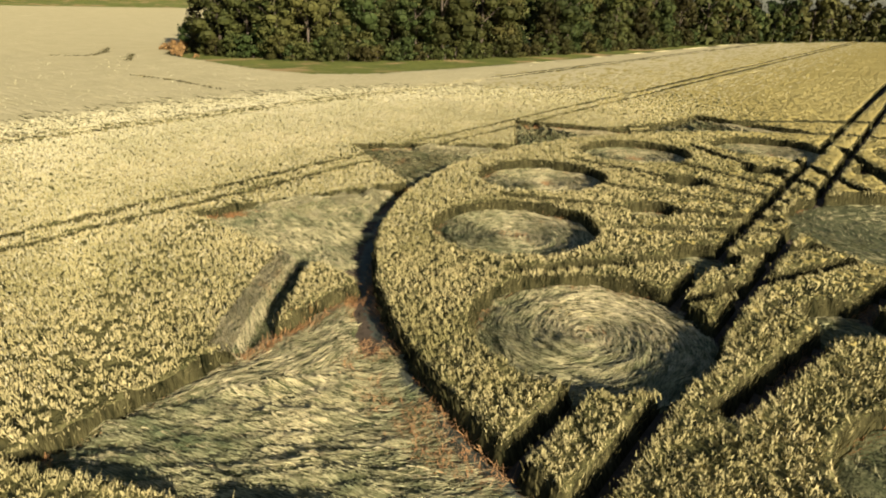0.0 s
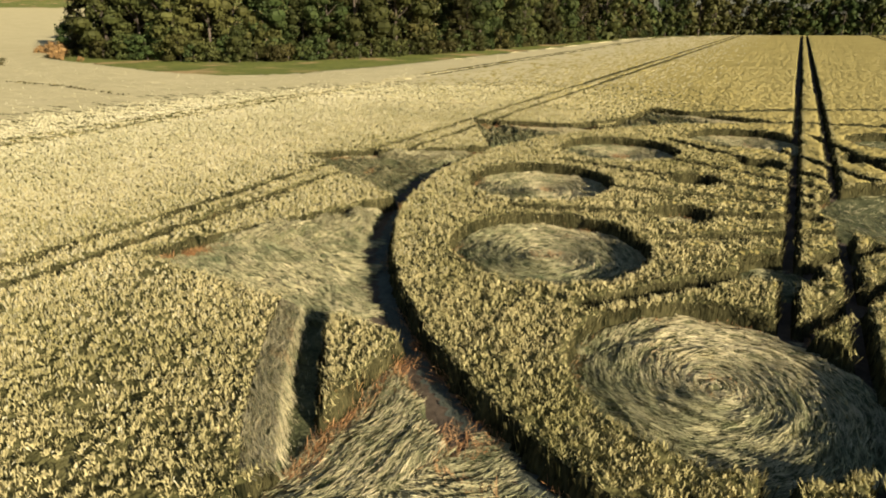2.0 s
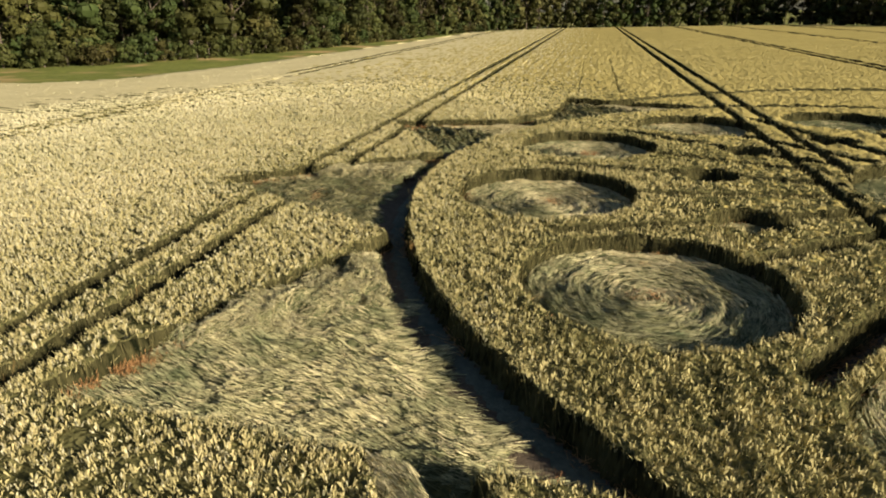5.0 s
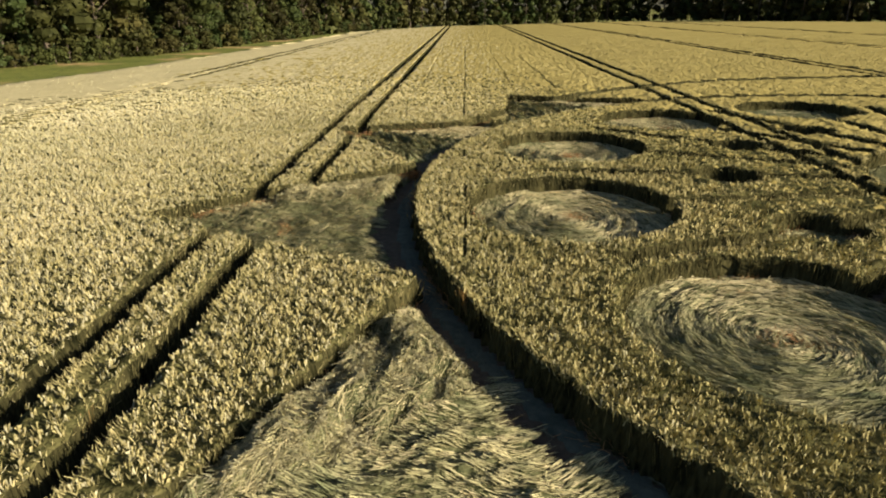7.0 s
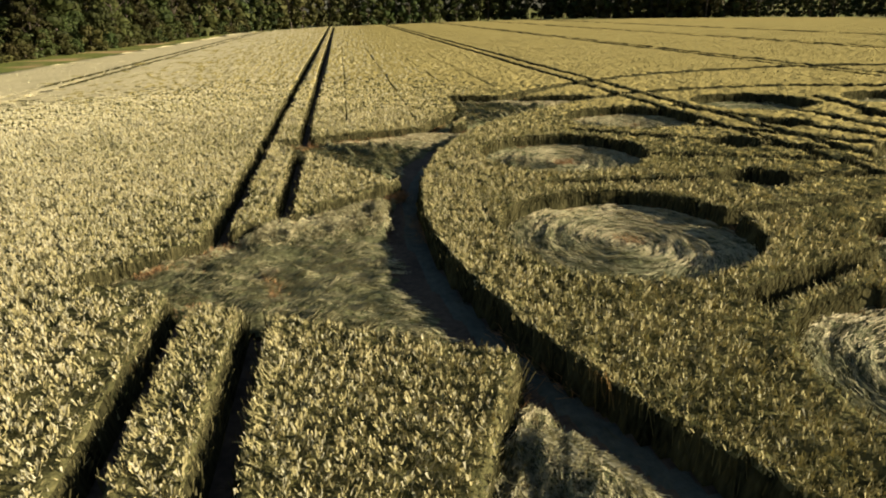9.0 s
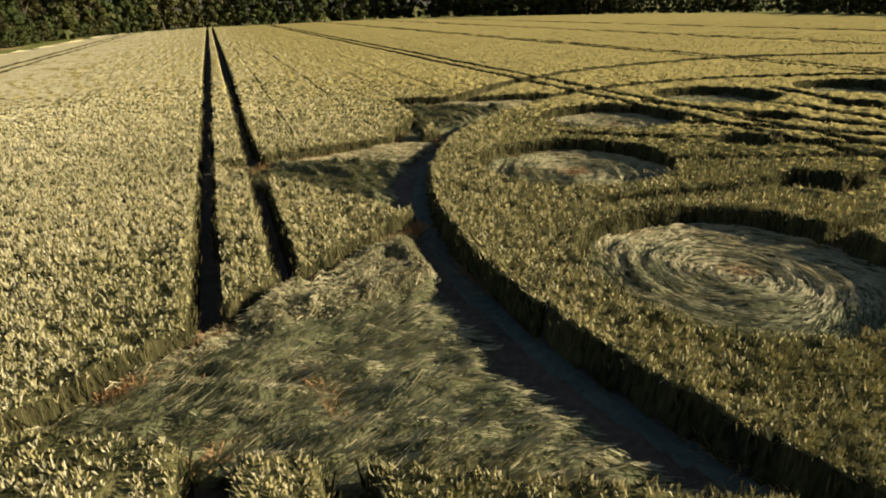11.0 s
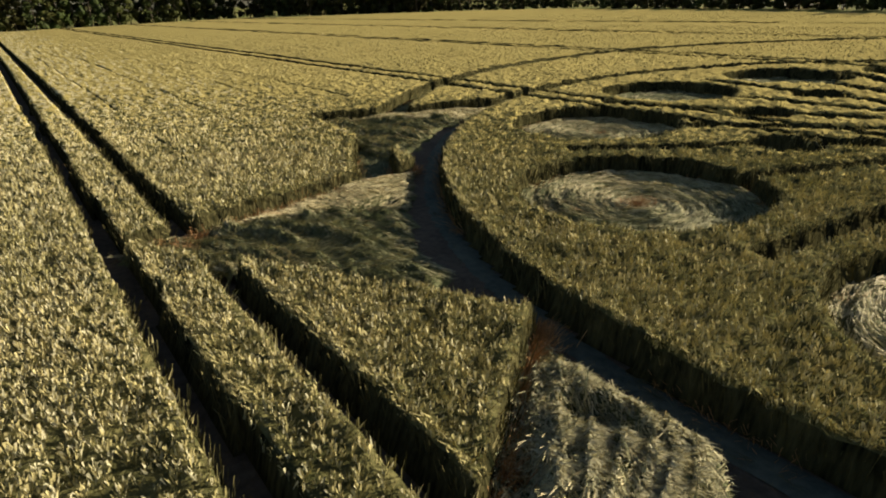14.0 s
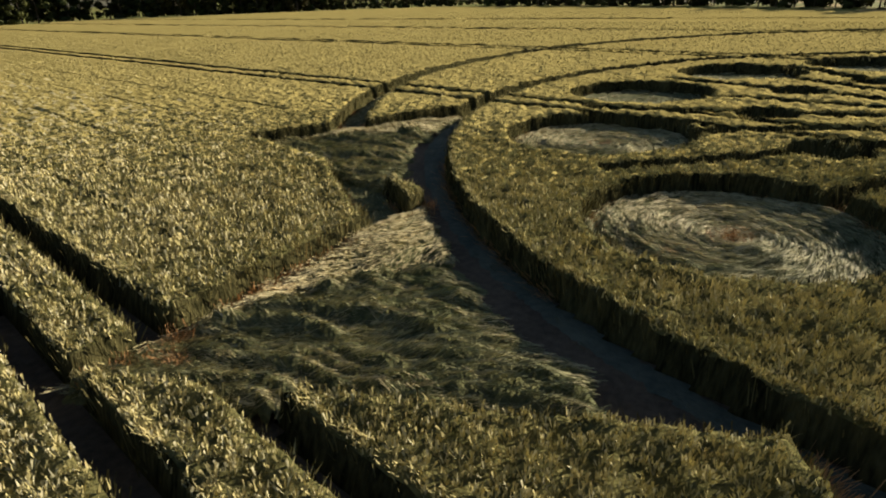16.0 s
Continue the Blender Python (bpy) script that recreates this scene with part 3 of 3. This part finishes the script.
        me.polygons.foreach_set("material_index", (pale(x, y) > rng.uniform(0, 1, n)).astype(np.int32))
    child("laid_straw", me, ob, kind="stuff")
    return ob


def swirl_about(px, py, inward=0.25):
    def way(x, y):
        dx, dy = x - px, y - py
        r = np.hypot(dx, dy) + 1e-6
        tx, ty = -dy / r - inward * dx / r, dx / r - inward * dy / r
        m = np.hypot(tx, ty)
        return tx / m, ty / m

    def rows(x, y):
        r, a = np.hypot(x - px, y - py), np.arctan2(y - py, x - px)
        return a * np.maximum(r, 0.5), r + inward * 0.8 * a
    return Lay(way, rows, 0.8 * math.pi * inward if inward else 0.5)


def band_width(x, y):
    """The half-pushed strip widens from the tip towards the ring."""
    return np.clip(0.45 * (33.2 - np.hypot(x - CX, y - CY)), 0.15, 3.1)


def leaning_ears(k, at, height, band, ex, ey):
    """Ears in loose tufts over the half-pushed strip of a star point, tipped along its edge and outwards."""
    n = 15000
    x, y = at[0] + rng.uniform(-7, 7, n), at[1] + rng.uniform(-7, 7, n)
    keep = (sd_point(x, y, k) < -0.25) & band(x, y) & (np.hypot(x - CX, y - CY) > R_RING + 0.3) & (value_noise(x, y, 0.5, 81) > 0.3)
    x, y = (np.repeat(v[keep], 26) for v in (x, y))
    n = len(x)
    x, y = x + rng.normal(0, 0.09, n), y + rng.normal(0, 0.09, n)
    turn = math.atan2(ey, ex) + 0.5 + 1.2 * (value_noise(x, y, 1.0, 82) - 0.5) + rng.normal(0, 0.35, n)
    tilt = rng.normal(1.15, 0.25, n)
    axis = np.stack([np.sin(tilt) * np.cos(turn), np.sin(tilt) * np.sin(turn), np.cos(tilt)], -1) * rng.uniform(0.1, 0.2, n)[:, None]
    face = turn + 1.57 + rng.normal(0, 0.6, n)
    side = np.stack([np.cos(face), np.sin(face), 0 * face], -1) * rng.uniform(0.012, 0.022, n)[:, None]
    foot = np.stack([x - at[0], y - at[1], height(x, y) + rng.uniform(0.0, 0.1, n)], -1)
    v = np.stack([foot - side, foot + side, foot + axis], 1).reshape(-1, 3)
    return mesh_from("leaning_ear_tuft", v, np.arange(len(v)).reshape(-1, 3), M_PALE_EARS)


for k in STARS:
    tx, ty = TIPS[k]
    n_in = math.hypot(tx - CX, ty - CY)
    ca, sa = (tx - CX) / n_in, (ty - CY) / n_in
    bx, by = CORNERS[k - 1][0] - tx, CORNERS[k - 1][1] - ty
    n_b = math.hypot(bx, by)

    def band(x, y, k=k):
        """The strip along the clockwise edge, where the straw was only half pushed over."""
        return edge_side(x, y, TIPS[k], CORNERS[k - 1]) < band_width(x, y)

    back = -1.0 if k in (1, 2) else 1.0
    fall = {0: -0.38, 1: -0.4, 2: -0.35, 10: -0.3, 11: -0.32}[k]
    rear = 0.36 if k in (10, 11) else 0.15
    la = math.atan2(sa, ca) - radians(40 if k == 11 else 17)
    lx_, ly_ = back * math.cos(la), back * math.sin(la)

    def lay(x, y, lx_=lx_, ly_=ly_, band=band, ex=-bx / n_b, ey=-by / n_b):
        b = band(x, y)
        return np.where(b, ex, lx_), np.where(b, ey, ly_)

    def rows(x, y, lay=lay):
        wx, wy = lay(x, y)
        lee = np.where(wy * sd.x - wx * sd.y > 0, -1.0, 1.0)
        return x * wx + y * wy, lee * (x * wy - y * wx)

    def bank(x, y, k=k):
        """Half-pushed straw stands thick along the clockwise edge and drops off in a ragged step."""
        off = edge_side(x, y, TIPS[k], CORNERS[k - 1]) + 0.7 * (value_noise(x, y, 1.2, 51) - 0.5) + 0.4 * (value_noise(x, y, 0.4, 52) - 0.5)
        out = np.hypot(x - CX, y - CY)
        high = {0: 0.46, 1: 0.42, 2: 0.16, 10: 0.2, 11: 0.24}[k]
        step = np.clip((band_width(x, y) - off) / 0.25, 0, 1) * np.clip(0.1 + off / 0.6, 0, 1)
        pit = np.clip((value_noise(x, y, 0.8, 55) - 0.2) / 0.12, 0.1, 1) if k < 2 else 1.0
        return high * step * pit * (0.7 + 0.5 * value_noise(x, y, 1.1, 53)) * np.clip((out - 26.2) / 0.4, 0, 1)

    def ropes(x, y, k=k, band=band):
        out = np.hypot(x - CX, y - CY)
        return np.where(band(x, y), 0.34 if k < 2 else 0.12, 0.34 if k in (1, 2) else 0.46) * np.clip((out - 26.3) / 1.0, 0.25, 1)

    # straw held back from the ring so the shadowed rim comes out darker
    point = laid_patch("flattened_star_point", "triangular star point of flattened greenish straw", "flattened wheat", "star points round the ring", *polar(30.2, math.degrees(math.atan2(sa, ca))), 7.8,
               lambda x, y, k=k, band=band: np.maximum(sd_point(x, y, k), R_RING - 0.05 + np.where(band(x, y), 0.5 - 0.4 * value_noise(x, y, 0.5, 62), (1.25 if k in (10, 11) else 0.95 if k == 0 else 0.6 if k == 1 else 0.2) - 0.9 * value_noise(x, y, 0.7, 61)) - np.hypot(x - CX, y - CY)), Lay(lay, rows, 0.40), 640, ropes,
               lambda x, y, band=band, fall=fall, rear=rear: np.where(band(x, y), rear + (0.6 if rear < 0.2 else 0.15) * (value_noise(x, y, 0.8, 54) - 0.45), fall) * np.clip((np.hypot(x - CX, y - CY) - 26.4) / 1.3, 0, 1), wild=band if k < 2 else None, base=bank,
               # sunlit look of the strip and bright streaks, put into the colour
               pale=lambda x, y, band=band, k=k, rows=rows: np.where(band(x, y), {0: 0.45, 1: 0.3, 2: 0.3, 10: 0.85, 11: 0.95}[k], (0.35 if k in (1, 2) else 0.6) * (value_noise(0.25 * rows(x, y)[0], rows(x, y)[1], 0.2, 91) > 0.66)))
    if k < 2:
        child("leaning_ear_tuft", leaning_ears(k, point.location, lambda x, y: bank(x, y) + ropes(x, y) * combed(x, y, Lay(lay, rows, 0.40)), band, -bx / n_b, -by / n_b), point, "ears of the half-pushed straw, leaning over", "stuff")

for k in range(12):
    near = k in (0, 1, 2, 10, 11)
    px, py = BIG[k]
    # straw painted paler towards the north-east, as the sunlit half
    laid_patch("flattened_circle", "round swirl of flattened wheat sunk in the crop", "flattened wheat", "twelve large circles in the disc", px, py, 3.9,
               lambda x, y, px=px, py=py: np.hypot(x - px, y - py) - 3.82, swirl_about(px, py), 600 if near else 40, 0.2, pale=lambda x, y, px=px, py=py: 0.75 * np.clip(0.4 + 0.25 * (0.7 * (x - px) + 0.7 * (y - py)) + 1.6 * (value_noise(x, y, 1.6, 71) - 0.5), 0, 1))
    px, py = SMALL[k]
    laid_patch("small_flattened_circle", "small round nest of flattened wheat", "flattened wheat", "twelve small circles in the disc", px, py, 1.6,
               lambda x, y, px=px, py=py: np.hypot(x - px, y - py) - 1.4, swirl_about(px, py), 250 if near else 40, 0.12)

laid_patch("flattened_middle", "wide round floor of flattened wheat amid the disc", "flattened wheat", "", CX, CY, 7.3, sd_middle, swirl_about(CX, CY), 90, 0.08)
laid_patch("flattened_ring_path", "narrow ring path of trodden soil and straw, coloured dark for shade", "flattened wheat", "", CX, CY, 26.6, sd_ring, swirl_about(CX, CY, 0.0), 14, 0.03, floor=M_TRODDEN, straw=M_PATH_STRAW)
# mostly pale straw, so the verge reads as sunlit
laid_patch("half_pushed_verge", "strip of greenish straw leaning over beside the outer path", "flattened wheat", "", -17.0, 11.3, 5.2, lambda x, y: np.maximum(sd_verge(x, y), -sd_star(x, y)),
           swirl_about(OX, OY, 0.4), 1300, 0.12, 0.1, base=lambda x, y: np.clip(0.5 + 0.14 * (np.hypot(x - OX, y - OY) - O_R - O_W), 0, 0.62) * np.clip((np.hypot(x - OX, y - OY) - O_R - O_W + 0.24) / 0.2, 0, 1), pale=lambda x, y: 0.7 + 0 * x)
laid_patch("flattened_outer_path", "narrow outer ring path of flattened wheat", "flattened wheat", "", OX, OY, 38.6, sd_outer, swirl_about(OX, OY, 0.0), 40, 0.04)


# ---- woods ----
def round_core():
    """Four quads on each side of a cube, blown up into a ball: the dense inside of a leafy clump."""
    out = []
    for axis in range(3):
        for sign in (-1, 1):
            for i, j in ((-1, -1), (-1, 0), (0, -1), (0, 0)):
                for u, w in ((i, j), (i + 1, j), (i + 1, j + 1), (i, j + 1)):
                    p = np.roll(np.array([sign, u, w], float), axis)
                    out.append(p / np.linalg.norm(p))
    return np.array(out)


BALL = round_core()


def crown_mesh(name, height, spread, low, clumps, leaves, leaf):
    """A crown of rounded leafy clumps with gaps between them, their leaves lying over one another like scales."""
    vs = []
    for _ in range(clumps):
        h = low + (height - low) * (_ + 0.5) / clumps
        f = (h - low) / (height - low)
        reach = spread * (0.55 + 0.35 * math.sin(math.pi * min(1, f * 0.8 + 0.25))) * math.sqrt(max(0.05, 1 - max(0, f - 0.5) ** 2 / 0.26))
        a, r = _ * 2.4 + rng.normal(0, 0.5), reach * math.sqrt(rng.uniform(0.25, 1))
        c = np.array([r * math.cos(a), r * math.sin(a), h + rng.normal(0, 0.4)])
        size = rng.uniform(0.45, 1.5) * spread / 3.3
        n = rng.normal(0, 1, (leaves, 3))
        n /= np.linalg.norm(n, axis=1)[:, None]
        p = c + n * size * rng.uniform(0.62, 1.22, (leaves, 1)) * np.array([1.15, 1.15, 0.85])
        m = n + rng.normal(0, 0.45, (leaves, 3)) + np.array([0, 0, 0.25])
        m /= np.linalg.norm(m, axis=1)[:, None]
        t1 = np.cross(m, rng.normal(0, 1, (leaves, 3)))
        t1 /= np.linalg.norm(t1, axis=1)[:, None] + 1e-6
        t2 = np.cross(m, t1)
        s = rng.uniform(0.6, 1.3, (leaves, 1)) * leaf
        vs.append(np.stack([p - t1 * s, p - t2 * s * 0.6, p + t1 * s, p + t2 * s * 0.6], 1).reshape(-1, 3))
        vs.append(c + BALL * size * rng.uniform(0.5, 0.75, (len(BALL) // 4, 1)).repeat(4, 0) * np.array([1.15, 1.15, 0.85]))
    v = np.concatenate(vs)
    return mesh_from(name, v, np.arange(len(v)).reshape(-1, 4), M_LEAF)


def trunk_mesh(height, r):
    """A tapered trunk with a few limbs."""
    bm = bmesh.new()

    def limb(a, b, ra, rb, sides=7):
        d = (b - a).normalized()
        s = d.orthogonal().normalized()
        t = d.cross(s)
        rings = []
        for p, q in ((a, ra), ((a + b) / 2 + s * ra * 0.4, (ra + rb) / 2), (b, rb)):
            rings.append([bm.verts.new(p + (s * math.cos(i * 2 * math.pi / sides) + t * math.sin(i * 2 * math.pi / sides)) * q) for i in range(sides)])
        for lo, hi in zip(rings, rings[1:]):
            for i in range(sides):
                bm.faces.new((lo[i], lo[(i + 1) % sides], hi[(i + 1) % sides], hi[i]))
    limb(Vector((0, 0, -0.3)), Vector((0.2, 0.1, height * 0.8)), r, r * 0.25)
    for i in range(5):
        a, h = i * 2.4, height * (0.3 + 0.09 * i)
        limb(Vector((0, 0, h)), Vector((math.cos(a) * height * 0.2, math.sin(a) * height * 0.2, h + height * 0.18)), r * 0.4, r * 0.1, 5)
    me = bpy.data.meshes.new("trunk")
    bm.to_mesh(me)
    bm.free()
    me.materials.append(M_BARK)
    return me


def tree(name, label, height, spread, low, clumps, leaves, leaf):
    ob = new(name)
    tagged(ob, label, "tree" if height > 6 else "bush", "trees of the wood" if height > 6 else "bushes along the wood")
    child("trunk", trunk_mesh(height, 0.06 + height * 0.016), ob)
    child("crown", crown_mesh("crown", height, spread, low, clumps, leaves, leaf), ob)
    return ob


KINDS = [tree("tree", "tall broadleaf tree in full dark green leaf", h, s, l, 30, 46, 0.36) for h, s, l in ((19, 5.6, 2.5), (15, 4.4, 1.0), (22, 6.6, 3.5), (11, 4.2, 0.6), (8, 3.6, 0.4))]
BUSHES = [tree("bush", "dense green hedge bush at the wood's edge", h, s, 0.3, 14, 40, 0.26) for h, s in ((3.6, 2.4), (2.6, 2.0))]
FAR = [tree("tree", "broadleaf tree in a distant dark wood", h, s, 0.6, 15, 18, 1.0) for h, s in ((18, 6.4), (15, 6.0))]
WOOD_EDGE = [(-163, 93), (-140, 90), (-118, 92), (-104, 97), (-93, 112), (-88, 130), (-82, 160), (-78, 200), (-76, 245), (-60, 290), (-36, 325), (20, 345), (78, 352), (112, 300), (146, 256), (165, 212), (140, 137), (124, 98), (100, 53), (86, 5)]


def along(points, gap):
    left = 0.0
    for (ax, ay), (bx, by) in zip(points, points[1:]):
        n = math.hypot(bx - ax, by - ay)
        while left < n:
            f = left / n
            yield ax + (bx - ax) * f, ay + (by - ay) * f, (by - ay) / n, -(bx - ax) / n
            left += gap
        left -= n


placed = {}


def put(kinds, x, y, scale):
    ob = random.choice(kinds)
    m = pose(x, y, float(terrain(x, y)), 0, 0, random.uniform(0, 360)) @ Matrix.Scale(scale, 4)
    if ob not in placed:
        ob.matrix_basis = m
        placed[ob] = 1
        return ob
    c = copy_thing(ob, m)
    c.scale = (scale, scale, scale)
    return c


for row, gap in ((0, 6.0), (1, 6.5)):
    for x, y, ox, oy in along(WOOD_EDGE, gap):
        off = -(3.5 + 7.5 * row) + random.uniform(-3, 3)
        x, y = x + ox * off + random.uniform(-1.5, 1.5), y + oy * off + random.uniform(-1.5, 1.5)
        if x > 80 and y < 270:
            continue
        if x < -60 and y < 250:
            put(KINDS[:3] if row else KINDS, x, y, random.uniform(0.8, 1.2))
        else:
            put(FAR, x, y, random.uniform(0.8, 1.2))
for row in (0, 1):                        # lower growth along the eastern side
    for x, y, ox, oy in along(WOOD_EDGE[13:], 4.6):
        off = -(9.0 + 5.0 * row) + random.uniform(-1.5, 1.5)
        put(FAR, x + ox * off, y + oy * off, random.uniform(0.5, 0.65))
for x, y, ox, oy in along(WOOD_EDGE[:10], 3.2):
    off = random.uniform(-1.0, 2.0)
    put(BUSHES, x + ox * off, y + oy * off, random.uniform(0.7, 1.5))


def birch():
    """A pale bare-stemmed tree that shows in a gap of the wood."""
    ob = new("birch_tree")
    tagged(ob, "slender birch with a pale trunk at the wood's edge", "tree")
    me = trunk_mesh(14, 0.17)
    me.materials[0] = M_BIRCH
    child("trunk", me, ob, "white flaking bark")
    child("crown", crown_mesh("crown", 17, 3.2, 5, 26, 44, 0.35), ob)
    return ob


white = birch()
white.location = (-123.5, 94.0, 0)

dry = tree("dry_bush", "round bush of dead brown leaves at the field corner", 3.2, 2.6, 0.1, 16, 60, 0.2)
next(c for c in dry.children if c.name.startswith("crown")).data.materials[0] = M_DRY_LEAF
tagged(dry, category="bush", group="")
dry.location = (-157.0, 87.0, float(terrain(-157.0, 87.0)))
for dx, dy, z in ((-4.5, -0.5, 0.7), (3.6, -1.8, 0.6), (7.0, -4.5, 0.45), (11.0, -5.5, 0.35), (19.0, -6.0, 0.3)):
    c = copy_thing(dry, pose(-157 + dx, 87 + dy, float(terrain(-157 + dx, 87)), 0, 0, 70 * dx))
    c.scale = (z, z, z)


# ---- wheat lodged by wind in the far west of the field ----
def lodged(points, width, per_m):
    """A wavering strip of wheat blown over, its stalks lying on the crop."""
    xs, ys = [], []
    for (ax, ay), (bx, by) in zip(points, points[1:]):
        m = int(math.hypot(bx - ax, by - ay) * per_m)
        f = rng.uniform(0, 1, m)
        xs.append(ax + (bx - ax) * f + rng.normal(0, width / 2, m))
        ys.append(ay + (by - ay) * f + rng.normal(0, width / 2, m))
    x, y = np.concatenate(xs), np.concatenate(ys)
    m = len(x)
    cx, cy = points[0]
    z = terrain(x, y) + CROP + rng.uniform(0.0, 0.06, m)
    a = 2.4 + rng.normal(0, 0.5, m)
    long = rng.uniform(0.3, 0.7, m)
    base = np.stack([x - cx, y - cy, z], -1)
    tip = base + np.stack([np.cos(a) * long, np.sin(a) * long, rng.uniform(-0.05, 0.12, m)], -1)
    side = np.stack([-np.sin(a), np.cos(a), rng.normal(0, 0.5, m)], -1)
    ob = new("lodged_wheat", mesh_from("lodged_wheat", *strips(base, tip, rng.uniform(0.08, 0.2, m), side), M_STEMS))
    ob.location = (cx, cy, 0)
    tagged(ob, "brownish strip of wind-blown wheat in the ripe field", "lodged wheat", "lodged strips", "stuff")


lodged([(-176, 78), (-160, 70), (-150, 62), (-158, 57)], 1.2, 9)
lodged([(-150, 72), (-128, 60)], 0.9, 8)
lodged([(-97, 46), (-86, 46), (-70, 44)], 0.5, 5)
